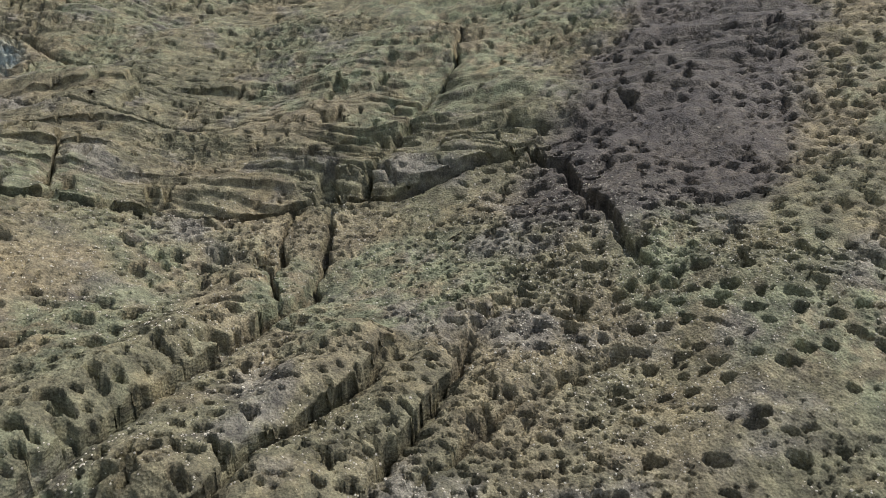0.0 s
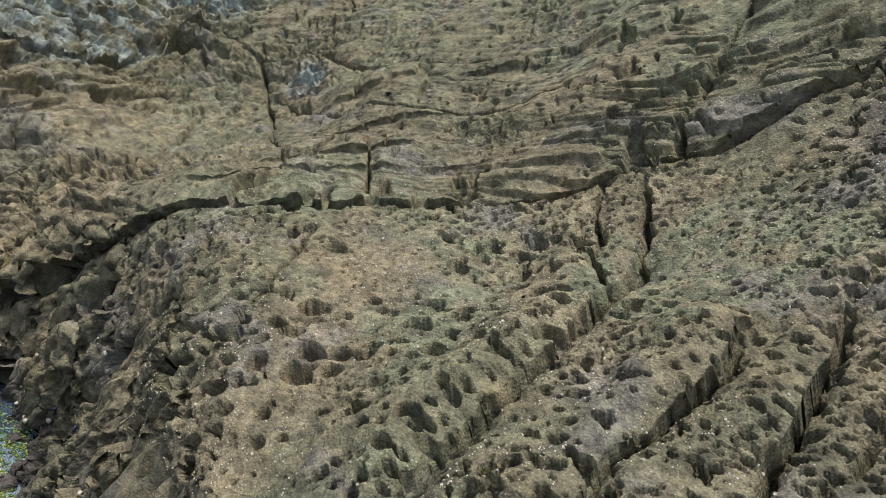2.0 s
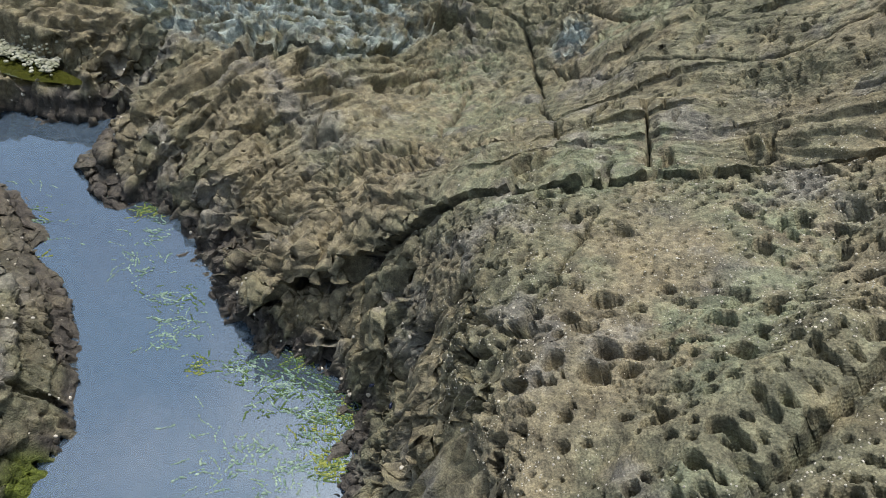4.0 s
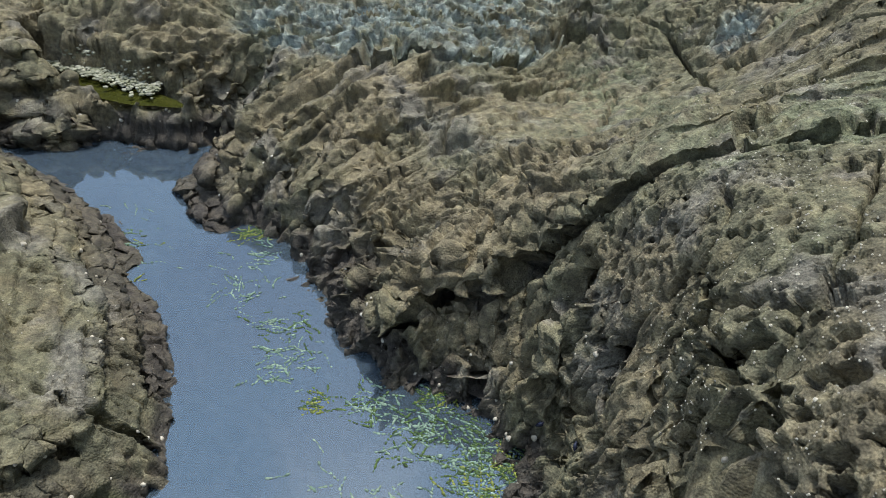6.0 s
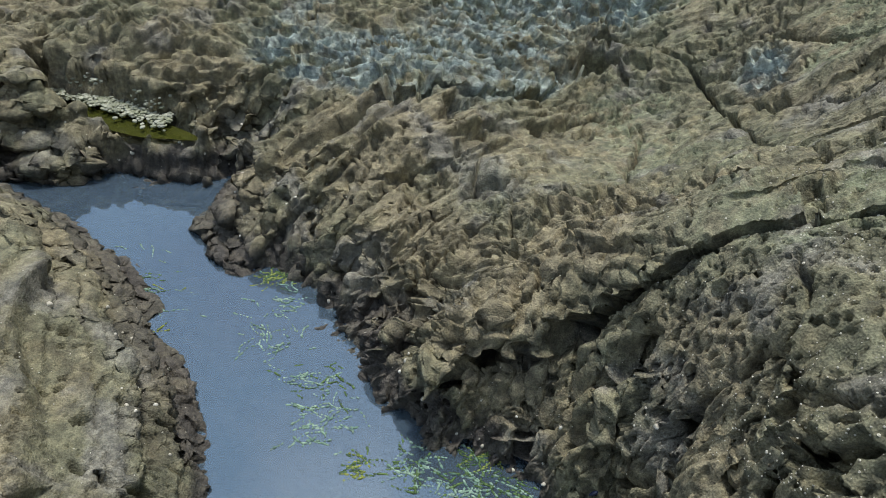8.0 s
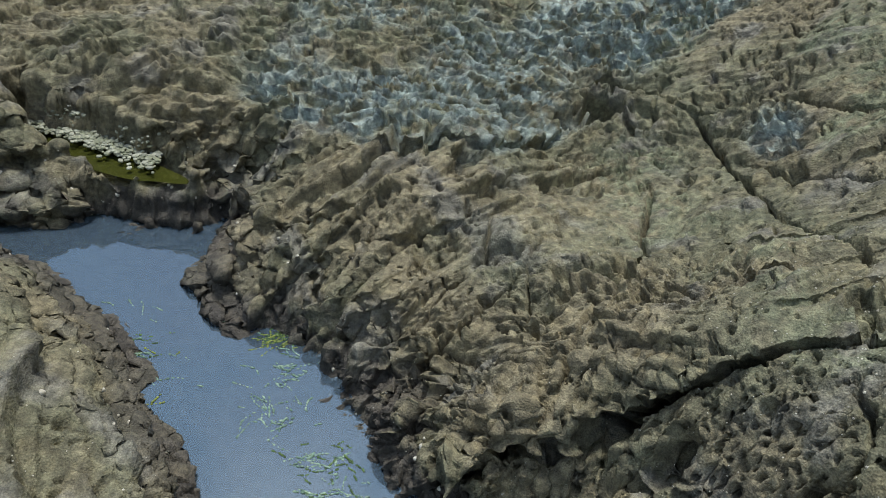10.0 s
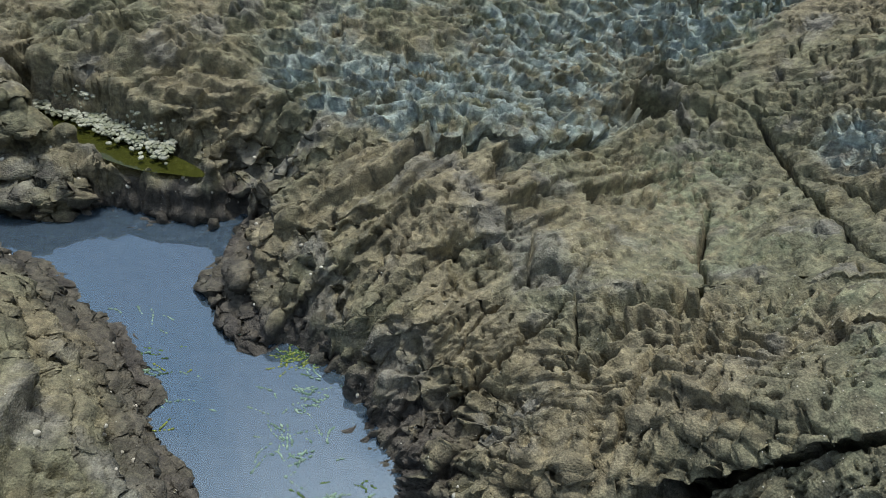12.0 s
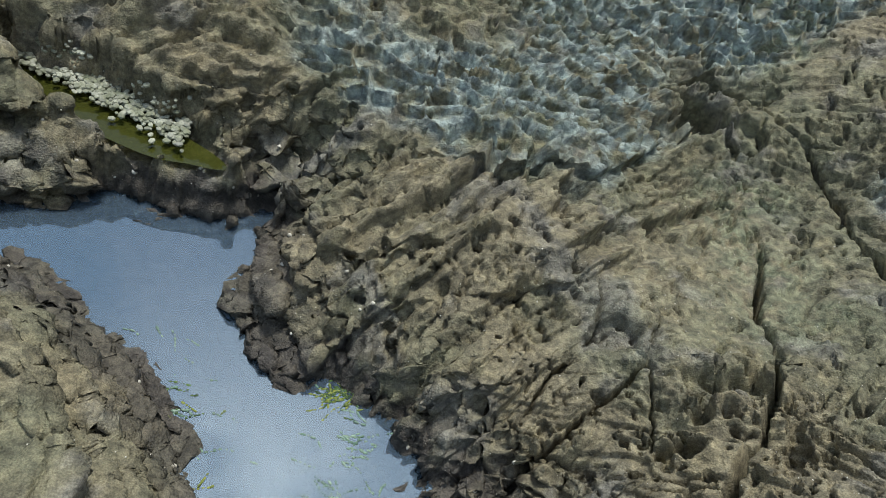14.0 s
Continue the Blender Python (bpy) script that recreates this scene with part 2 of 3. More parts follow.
def land(gx, gy):
    """One patch of rock on a grid: its points after all relief, and the fields that its stains follow."""
    X, Y = np.meshgrid(gx, gy)
    x, y = X.ravel(), Y.ravel()
    flat = np.stack([x, y, np.zeros_like(x)], 1).astype(np.float32)
    shore = pool_distance(x, y) + 0.03 * fractal(flat, 9, 3, seed=3) + 0.012 * value_noise(flat, 45, seed=5)
    z = land_height(x, y, shore)
    p = np.stack([x, y, z], 1).astype(np.float32)
    dzdy, dzdx = np.gradient(z.reshape(X.shape), gy, gx)
    nrm = np.stack([-dzdx.ravel(), -dzdy.ravel(), np.ones_like(x)], 1)
    nrm /= np.linalg.norm(nrm, axis=1)[:, None]

    bed_line = np.interp(x, CREV_X, CREV_Y)
    bed = (y - bed_line) * 0.75 + z * 0.5
    lower = smooth(0.02, -0.02, y - bed_line)                        # the rock below the long crevice
    near_wall = smooth(2.5, 2.0, y) * smooth(0.1, 0.35, x)           # the steep side that the walk begins beside
    shelf_edge = np.interp(x, (-0.95, -0.47, -0.34, -0.17, -0.04, 0.14, 0.30, 0.46, 0.60, 0.9), (4.36, 4.02, 3.97, 3.98, 3.97, 4.2, 4.35, 4.5, 4.66, 4.8))
    back = smooth(-0.05, 0.07, y - shelf_edge + 0.06 * fractal(p, 6.0, 3, seed=31)) * smooth(-1.0, -0.88, x) * smooth(1.1, 0.9, x)
    pale = np.maximum(smooth(0.10, 0.04, np.hypot((x - 0.80) * 1.1, (y - 4.0) * 0.6)), back * smooth(-0.3, 0.2, fractal(p, 2.2, 3, seed=33) + 0.12))
    left_bank = smooth(-0.62, -0.85, x) * smooth(3.95, 3.8, y)
    slabs = smooth(0.42, 0.16, shore) * smooth(-0.12, 0.0, shore) * (x > np.interp(y, (1.4, 2.6, 3.0, 3.45, 3.75, 4.0), (-0.40, -0.30, -0.42, -0.78, -1.0, -1.0))) * smooth(0.32, 0.16, x)

    disp = 0.055 * fractal(p, 1.7, 3, seed=1) + 0.026 * fractal(p, 5.5, 3, seed=2) * (1 - 0.7 * left_bank)
    # ledges along the beds: noise drawn out along the layers and cut into steps
    along = x * 0.8 - y * 0.3
    warp = 0.05 * fractal(p, 2.2, 3, seed=21)
    long = np.stack([along * 1.6, (bed + warp) * 11, z * 1.4], 1).astype(np.float32)
    rough = fractal(long, 1.0, 4, 0.6, seed=22)
    step_mask = (0.25 + 0.75 * smooth(-0.3, 0.3, fractal(p, 1.6, 2, seed=24))) * (1 - 0.88 * lower) * (1 - left_bank)
    stairs = np.floor(rough * 5.0) / 5.0
    rise = rough * 5.0 - np.floor(rough * 5.0)
    disp += 0.090 * step_mask * (stairs + smooth(0.84, 1.0, rise) / 5.0)
    thin = np.stack([along * 4, (bed + 0.7 * warp) * 60, z * 4], 1).astype(np.float32)
    disp += 0.009 * step_mask * np.abs(fractal(thin, 1.0, 2, 0.6, seed=26))
    # short sharp cuts along the layers
    cut = fractal(np.stack([along * 3, (bed + warp) * 26, z * 3], 1).astype(np.float32), 1.0, 2, seed=28)
    disp += -0.032 * step_mask * smooth(0.05, 0.0, np.abs(cut)) * smooth(0.0, 0.35, value_noise(p, 6, seed=29))

    # honeycomb holes at several sizes, in patches and drawn out along the layers
    q = np.stack([x + 0.8 * z, y + 0.35 * z], 1) + np.stack([0.010 * value_noise(p, 24, s) + 0.0025 * value_noise(p, 95, s + 5) for s in (41, 42)], 1)
    q = q.astype(np.float32)
    patch = fractal(p, 2.6, 3, seed=44)
    wide_zone = smooth(0.62, 0.25, np.hypot((x - 0.55) * 0.9, y - 2.55)) * lower
    block = smooth(0.26, 0.12, np.hypot(x - 0.10, y - 3.27))         # the pierced block over the crevice
    ql = np.stack([0.85 * x - 0.35 * y + 0.5 * z, 0.3 * x + 0.85 * y + 0.35 * z], 1) + (q - np.stack([x + 0.8 * z, y + 0.35 * z], 1)) * 0.8
    ql = ql.astype(np.float32)
    qu = np.stack([0.6 * x + 0.75 * y, 0.9 * x - 0.6 * y + 0.9 * z], 1) + 2.2 * (q - np.stack([x + 0.8 * z, y + 0.35 * z], 1))
    qu = qu.astype(np.float32)
    upper = (1 - lower) * smooth(-0.85, -0.6, x)
    disp += part_of(0.30 * smooth(-0.1, 0.3, -patch) * upper, qu, hollows, 10.0, 0.47, 0.050, 61, (0.7, 1.15))
    disp += part_of(0.32 * smooth(0.0, 0.3, fractal(p, 3.8, 2, seed=48)) * upper, qu, hollows, 20.0, 0.45, 0.036, 65, (0.7, 1.15))
    disp += part_of(0.40 * smooth(0.0, 0.3, fractal(p, 4.4, 2, seed=49)) * upper, qu, hollows, 40.0, 0.42, 0.022, 66, (0.75, 1.1))
    disp += part_of(0.70 * wide_zone * smooth(-0.6, 0.0, patch), ql, hollows, 21.0, 0.46, 0.060, 60, (0.72, 1.0))
    disp += part_of(0.66 * smooth(-0.4, 0.1, patch) * np.maximum(0.2 + 0.8 * lower, block) * (1 - 0.8 * left_bank), ql, hollows, 34.0, 0.43, 0.046, 62, (0.75, 1.0))
    disp += part_of(0.60 * smooth(-0.3, 0.2, fractal(p, 3.1, 2, seed=46)) * np.maximum(0.2 + 0.8 * lower, block) * (1 - 0.5 * left_bank), ql, hollows, 62.0, 0.43, 0.028, 63, (0.75, 1.0))
    disp += part_of(0.55 * np.maximum(near_wall, 0.7 * lower) * smooth(-0.4, 0.1, fractal(p, 5.0, 2, seed=47)), ql, hollows, 105.0, 0.42, 0.012, 64, (0.75, 1.0))
    # lace on the tops behind, and in bands on the upper beds
    disp += part_of(np.maximum(pale, 0.7 * back), q, lace, 12.0, 0.055, 0.020, 71, (0.8, 1.25))
    disp += part_of(np.maximum(0.25 * pale, 0.8 * smooth(0.1, 0.4, patch) * (1 - lower) * smooth(-0.6, -0.3, x)), q, lace, 30.0, 0.020, 0.013, 72, (0.8, 1.5))

    # angular slabs that run up from the waterline
    u, v = x * 0.75 + y * 0.66, x * -0.66 + y * 0.75
    sq = (np.stack([u * 0.28, v * 1.4], 1) + 0.016 * np.stack([value_noise(p, 9, s) for s in (91, 92)], 1)).astype(np.float32)

    def blocks(pts, mask, scale, height, seed):
        f1, f2, rid = cells(pts, scale, seed)
        tilt = (pts[:, 1] * scale * 1.3 + rid * 9) % 1.0
        return mask * height * ((rid - 0.5) + 0.35 * (tilt - 0.5) - 0.35 * smooth(0.006, 0.0, f2 - f1))
    # ridges and creases that climb from the water over the upper bed
    fab = fractal(np.stack([u * 2.4, v * 15, z * 2], 1).astype(np.float32), 1.0, 3, 0.6, seed=121)
    climb = (1 - lower) * smooth(0.75, 0.35, x) * (1 - left_bank) * smooth(-0.1, 0.02, shore) * (1 - back) * (1 - block) * (0.2 + 0.8 * smooth(-0.35, 0.25, fractal(p, 3.4, 2, seed=133)))
    disp += climb * 0.050 * (0.10 - np.abs(fab) ** 0.75)
    # tilted slabs, each with a slow rise and a sharp drop
    for count, height, seed in ((5.5, 0.050, 141), (13.0, 0.022, 144), (29.0, 0.009, 147)):
        edge = v * count + 0.9 * fractal(np.stack([u * 2.0, v * 5, z], 1).astype(np.float32), 1.0 + count / 12, 3, seed=seed)
        saw = edge % 1.0
        disp += climb * height * (1 - saw - smooth(0.10, 0.0, saw) - 0.5)
    across = x * 0.81 + y * 0.58
    fab = fractal(np.stack([(y * 0.81 - x * 0.58) * 2.2, across * 7, z * 7], 1).astype(np.float32), 1.0, 3, 0.6, seed=131)
    climb = np.maximum(left_bank, smooth(-0.95, -1.05, x) * smooth(3.8, 3.9, y)) * smooth(-0.1, 0.02, shore)
    disp += climb * 0.030 * (0.10 - np.abs(fab) ** 0.75)
    disp += part_of(slabs, sq, blocks, 15.0, 0.024, 94)
    disp += part_of(slabs * smooth(-0.2, 0.3, value_noise(p, 5, 98)), sq, blocks, 37.0, 0.009, 95)
    # thin shelves on the left bank and the far bank
    shelf = np.maximum(left_bank, smooth(-0.9, -1.0, x) * smooth(3.8, 3.9, y))
    lay = z * 13 + warp * 6 + 0.30 * value_noise(p, 3, seed=97)
    lay2 = z * 44 + warp * 12 + 0.35 * value_noise(p, 5, seed=99)
    disp += shelf * (0.055 * (smooth(0.0, 0.16, lay % 1.0) - (lay % 1.0)) + 0.016 * (smooth(0.0, 0.2, lay2 % 1.0) - (lay2 % 1.0)))

    # open joints
    wob = np.stack([0.014 * value_noise(p, 13, 83) + 0.005 * value_noise(p, 50, 86), 0.014 * value_noise(p, 13, 84) + 0.005 * value_noise(p, 50, 87)])
    for width, depth, line in JOINTS:
        dist, t = line_distance(x + wob[0], y + wob[1], line)
        fade = smooth(0, 0.12, t) * smooth(1.0, 0.85, t)
        w = width * (0.65 + 0.35 * value_noise(p, 18, 88))
        disp += -1.2 * depth * fade * smooth(w, w * 0.45, dist) - 0.010 * fade * np.exp(-(dist / (2.2 * width)) ** 2)
    for hx, hy, r, depth in HOLLOWS:
        d = np.hypot(x - hx, y - hy) * (1 + 0.22 * value_noise(p, 40, 85))
        disp += -1.2 * depth * smooth(r, r * 0.72, d) + 0.25 * depth * np.exp(-((d - r * 1.35) / (0.3 * r)) ** 2)

    # the long dark crevice: a slot, and the bed above it leaning out over the slot
    dist, t = line_distance(x + wob[0], y + wob[1], CREVICE)
    stops = (0, 0.033, 0.08, 0.12, 0.18, 0.227, 0.28, 0.4, 0.65, 1.0)
    wide = np.interp(t, stops, (0.006, 0.012, 0.024, 0.026, 0.030, 0.016, 0.011, 0.011, 0.013, 0.008))
    deep = np.interp(t, stops, (0.03, 0.11, 0.19, 0.21, 0.23, 0.13, 0.09, 0.09, 0.09, 0.03))
    above = (x < 1.80) & (y + wob[1] > np.interp(x + wob[0], CREV_X, CREV_Y))
    lip = above * np.exp(-(dist / 0.07) ** 2) * smooth(wide * 0.7, wide * 1.3, dist)
    disp += -deep * smooth(wide, wide * 0.5, dist)
    disp += above * np.interp(t, (0, 0.07, 0.2, 0.6, 1.0), (0.03, 0.045, 0.03, 0.02, 0.0)) * smooth(wide * 0.8, wide * 1.2, dist) * smooth(0.35, 0.04, dist)

    # stepped ledges that lean out
    lean = np.zeros(len(x))
    for height, out, line in LEDGES:
        lx, ly = np.array([a[0] for a in line]), np.array([a[1] for a in line])
        dist_l, tl = line_distance(x + wob[0], y + wob[1], line)
        over = (y + wob[1] > np.interp(x + wob[0], lx, ly)) & (dist_l < 0.3)
        fade = smooth(0, 0.15, tl) * smooth(1.0, 0.85, tl) * (0.55 + 0.45 * value_noise(p, 9, 89))
        disp += fade * np.where(over, height * smooth(0.22, 0.03, dist_l) * smooth(0.0, 0.010, dist_l), -0.45 * height * smooth(0.035, 0.0, dist_l))
        lean += fade * over * out * np.exp(-(dist_l / 0.035) ** 2) * smooth(0.002, 0.010, dist_l)

    disp += 0.0045 * fractal(p, 42, 3, 0.65, seed=95) + 0.0012 * value_noise(p, 260, seed=96)
    around = np.hypot(((x + 1.33) * 0.91 + (y - 4.13) * -0.40) / 0.30, ((x + 1.33) * 0.40 + (y - 4.13) * 0.91) / 0.075)
    disp *= 1 - 0.65 * smooth(2.0, 1.2, around)
    p = p + nrm * (disp * (0.35 + 0.65 * smooth(-0.30, -0.02, shore)))[:, None]
    p[:, 1] -= lean
    p[:, 1] -= lip * np.interp(t, stops, (0.01, 0.03, 0.05, 0.055, 0.06, 0.04, 0.025, 0.02, 0.02, 0.0))

    mid_line = np.interp(y, (1.4, 2.6, 3.0, 3.45, 3.75, 4.0), (-0.40, -0.30, -0.42, -0.78, -1.05, -1.5))
    kind = np.where(y > bed_line, 2, 1)
    kind = np.where(back > 0.5, 3, kind)
    kind = np.where((x < mid_line) & (y < 3.85), 4, kind)
    kind = np.where((x < -0.93) & (y >= 3.85), 5, kind)
    kind = np.where(shore < -0.025, 0, kind)

    # stains: the wet dark band, lichen, algae, moss
    tide = 0.035 + 0.10 * fractal(p, 4.0, 3, seed=101) + 0.05 * value_noise(p, 17, 102)
    wet = np.maximum(smooth(tide + 0.05, tide - 0.03, p[:, 2]), 0.8 * left_bank * smooth(0.16, 0.06, shore + 0.08 * fractal(p, 7, 3, seed=105)))
    dark = smooth(0.26, 0.16, line_distance(x, y, ((1.60, 2.27), (1.90, 2.62), (2.40, 3.25), (3.0, 4.0)))[0] + 0.06 * fractal(p, 5, 3, seed=103))
    algae = np.clip(smooth(-0.05, 0.3, fractal(p, 2.7, 3, seed=104)) * (0.25 + 0.75 * smooth(0.15, 0.5, x)) + 0.35 * back, 0, 1)
    moss = smooth(0.11, 0.05, np.hypot(x + 0.66, y - 2.44)) * smooth(0.14, 0.05, p[:, 2])
    return {"gx": gx, "gy": gy, "p": p, "x": x, "y": y, "shore": shore, "kind": kind, "near_wall": near_wall, "up": nrm[:, 2],
            "fields": {"wet": np.maximum(wet, dark), "lichen": pale, "algae": algae, "moss": moss}}


# patches of rock, the finest where the walk comes closest
PATCHES = ((0.3, 1.55, 0.0022, 1.4, 2.35, 0.0022), (-0.5, 1.55, 0.0029, 2.35, 3.5, 0.0027), (-1.9, 1.7, 0.0050, 3.5, 5.1, 0.0050),
           (-1.9, -0.5, 0.0050, 1.8, 3.5, 0.0050), (1.55, 2.5, 0.0055, 1.3, 3.5, 0.0055))
ROCKS = [land(np.arange(x0, x1 + 0.01, sx), np.arange(y0, y1 + 0.01, sy)) for x0, x1, sx, y0, y1, sy in PATCHES]
ROCKS.append(land(spaced((-6.0, -2.2, 0.12), (-2.2, 3.0, 0.02), (3.0, 7.0, 0.12)), spaced((-3.0, 0.6, 0.12), (0.6, 6.5, 0.02), (6.5, 11.0, 0.12))))


def interp_land(px, py):
    """The finished surface at a place in plan, and its direction."""
    for r in ROCKS:
        if r["gx"][0] < px < r["gx"][-1] and r["gy"][0] < py < r["gy"][-1]:
            break
    wide, reach = len(r["gx"]), max(1, int(0.004 / (r["gx"][1] - r["gx"][0])))
    i = int(np.clip(np.searchsorted(r["gx"], px) - 1, reach, wide - 2 - reach))
    j = int(np.clip(np.searchsorted(r["gy"], py) - 1, reach, len(r["gy"]) - 2 - reach))
    k = j * wide + i
    n = np.cross(r["p"][k + reach] - r["p"][k - reach], r["p"][k + reach * wide] - r["p"][k - reach * wide])
    return Vector(r["p"][k]), Vector(n / np.linalg.norm(n))


from math import cos, sin, pi

# ---- materials ----
def material(name, rough=0.8, metal=0.0):
    m = bpy.data.materials.new(name)
    m.use_nodes = True
    bsdf = m.node_tree.nodes["Principled BSDF"]
    bsdf.inputs["Roughness"].default_value, bsdf.inputs["Metallic"].default_value = rough, metal
    return m, m.node_tree.nodes, m.node_tree.links, bsdf


def tex_noise(nodes, links, coord, scale, detail=4.0, rough=0.55):
    n = nodes.new("ShaderNodeTexNoise")
    n.inputs["Scale"].default_value, n.inputs["Detail"].default_value, n.inputs["Roughness"].default_value = scale, detail, rough
    if coord:
        links.new(coord, n.inputs["Vector"])
    return n.outputs["Fac"]


def remap(nodes, links, value, a, b, lo=0.0, hi=1.0):
    n = nodes.new("ShaderNodeMapRange")
    n.interpolation_type = "SMOOTHSTEP"
    links.new(value, n.inputs["Value"])
    for k, v in zip(("From Min", "From Max", "To Min", "To Max"), (a, b, lo, hi)):
        n.inputs[k].default_value = v
    return n.outputs["Result"]


def blend(nodes, links, fac, a, b, kind="MIX"):
    n = nodes.new("ShaderNodeMix")
    n.data_type, n.blend_type = "RGBA", kind
    for key, v in (("Factor", fac), ("A", a), ("B", b)):
        if isinstance(v, (int, float)):
            n.inputs[key].default_value = v
        elif isinstance(v, tuple):
            n.inputs[key].default_value = v + (1,)
        else:
            links.new(v, n.inputs[key])
    return n.outputs["Result"]


def times(nodes, links, a, b):
    n = nodes.new("ShaderNodeMath")
    n.operation = "MULTIPLY"
    for k, v in enumerate((a, b)):
        if isinstance(v, (int, float)):
            n.inputs[k].default_value = v
        else:
            links.new(v, n.inputs[k])
    return n.outputs["Value"]


def rock_material():
    m, nodes, links, bsdf = material("weathered_sandstone", 0.85)
    pos = nodes.new("ShaderNodeNewGeometry").outputs["Position"]

    def attribute(name):
        n = nodes.new("ShaderNodeAttribute")
        n.attribute_name = name
        return n.outputs["Fac"]
    broad, mid, fine, grain = (tex_noise(nodes, links, pos, s, d) for s, d in ((2.4, 5), (11, 5), (60, 4), (330, 3)))
    colour = blend(nodes, links, remap(nodes, links, broad, 0.38, 0.62), TAN, OLIVE)
    colour = blend(nodes, links, remap(nodes, links, mid, 0.45, 0.7, 0, 0.55), colour, OCHRE)
    colour = blend(nodes, links, remap(nodes, links, tex_noise(nodes, links, pos, 5.5, 6), 0.52, 0.66, 0, 0.7), colour, GREY)
    colour = blend(nodes, links, times(nodes, links, attribute("algae"), remap(nodes, links, tex_noise(nodes, links, pos, 19, 5), 0.35, 0.62)), colour, ALGAE)
    colour = blend(nodes, links, times(nodes, links, attribute("lichen"), remap(nodes, links, tex_noise(nodes, links, pos, 14, 6), 0.36, 0.62)), colour, LICHEN)
    wet = attribute("wet")
    colour = blend(nodes, links, times(nodes, links, wet, 0.9), colour, WET)
    colour = blend(nodes, links, times(nodes, links, attribute("moss"), 0.9), colour, (0.10, 0.13, 0.015))
    colour = blend(nodes, links, 1.0, colour, blend(nodes, links, remap(nodes, links, fine, 0.3, 0.7), (0.68, 0.68, 0.70), (1.28, 1.27, 1.24)), "MULTIPLY")
    colour = blend(nodes, links, 1.0, colour, blend(nodes, links, remap(nodes, links, grain, 0.3, 0.7), (0.74, 0.74, 0.74), (1.24, 1.24, 1.23)), "MULTIPLY")
    colour = blend(nodes, links, 1.0, colour, blend(nodes, links, remap(nodes, links, tex_noise(nodes, links, pos, 23, 5), 0.34, 0.66), (0.70, 0.70, 0.71), (1.28, 1.27, 1.24)), "MULTIPLY")
    links.new(colour, bsdf.inputs["Base Color"])
    links.new(remap(nodes, links, wet, 0, 1, 0.86, 0.55), bsdf.inputs["Roughness"])
    bsdf.inputs["Specular IOR Level"].default_value = 0.22
    speck = nodes.new("ShaderNodeTexVoronoi")
    links.new(pos, speck.inputs["Vector"])
    speck.inputs["Scale"].default_value = 190
    bump = nodes.new("ShaderNodeBump")
    bump.inputs["Strength"].default_value, bump.inputs["Distance"].default_value = 0.75, 0.008
    links.new(tex_noise(nodes, links, pos, 95, 7, 0.7), bump.inputs["Height"])
    pits = nodes.new("ShaderNodeBump")
    pits.inputs["Strength"].default_value, pits.inputs["Distance"].default_value = 0.6, 0.004
    links.new(speck.outputs["Distance"], pits.inputs["Height"])
    links.new(bump.outputs["Normal"], pits.inputs["Normal"])
    links.new(pits.outputs["Normal"], bsdf.inputs["Normal"])
    return m


TAN, OLIVE, OCHRE, GREY = (0.215, 0.188, 0.120), (0.162, 0.158, 0.100), (0.235, 0.196, 0.110), (0.195, 0.190, 0.165)
ALGAE, LICHEN, WET = (0.185, 0.200, 0.125), (0.30, 0.35, 0.32), (0.074, 0.066, 0.057)
ROCK = rock_material()


def water_material(name, body, clear, wave, gloss=1.0):
    m, nodes, links, bsdf = material(name, 0.02)
    pos = nodes.new("ShaderNodeNewGeometry").outputs["Position"]
    bsdf.inputs["Base Color"].default_value = body + (1,)
    bsdf.inputs["Transmission Weight"].default_value = clear
    bsdf.inputs["IOR"].default_value = 1.33 + 0.85 * gloss
    bsdf.inputs["Specular Tint"].default_value = (0.66, 0.86, 1.0, 1)
    bump = nodes.new("ShaderNodeBump")
    bump.inputs["Strength"].default_value, bump.inputs["Distance"].default_value = wave, 0.01
    links.new(tex_noise(nodes, links, pos, 9, 3), bump.inputs["Height"])
    links.new(bump.outputs["Normal"], bsdf.inputs["Normal"])
    return m


def speckled(name, a, b, scale, rough=0.6, bump_size=0.001):
    """A material that goes from colour a to colour b in patches, with each object and island its own shade."""
    m, nodes, links, bsdf = material(name, rough)
    geo = nodes.new("ShaderNodeNewGeometry")
    fac = tex_noise(nodes, links, geo.outputs["Position"], scale, 4)
    colour = blend(nodes, links, remap(nodes, links, fac, 0.35, 0.65), a, b)
    shade = blend(nodes, links, geo.outputs["Random Per Island"], (0.7, 0.7, 0.7), (1.2, 1.2, 1.15))
    links.new(blend(nodes, links, 1.0, colour, shade, "MULTIPLY"), bsdf.inputs["Base Color"])
    bump = nodes.new("ShaderNodeBump")
    bump.inputs["Strength"].default_value, bump.inputs["Distance"].default_value = 0.6, bump_size
    links.new(tex_noise(nodes, links, geo.outputs["Position"], scale * 3, 3), bump.inputs["Height"])
    links.new(bump.outputs["Normal"], bsdf.inputs["Normal"])
    return m


POOL_WATER = water_material("still_pool_water", (0.16, 0.23, 0.30), 0.70, 0.02)
GREEN_WATER = water_material("green_pool_water", (0.06, 0.065, 0.012), 0.35, 0.05, 0.0)
SHELL = speckled("limpet_shell", (0.66, 0.62, 0.52), (0.42, 0.38, 0.30), 90, 0.55)
BARNACLE = speckled("barnacle_shell", (0.58, 0.54, 0.44), (0.40, 0.37, 0.29), 120, 0.7)
MUSSEL = speckled("mussel_shell", (0.010, 0.014, 0.045), (0.03, 0.035, 0.06), 60, 0.25)
WEED_GREEN = speckled("green_weed", (0.09, 0.15, 0.04), (0.05, 0.09, 0.03), 50, 0.25)
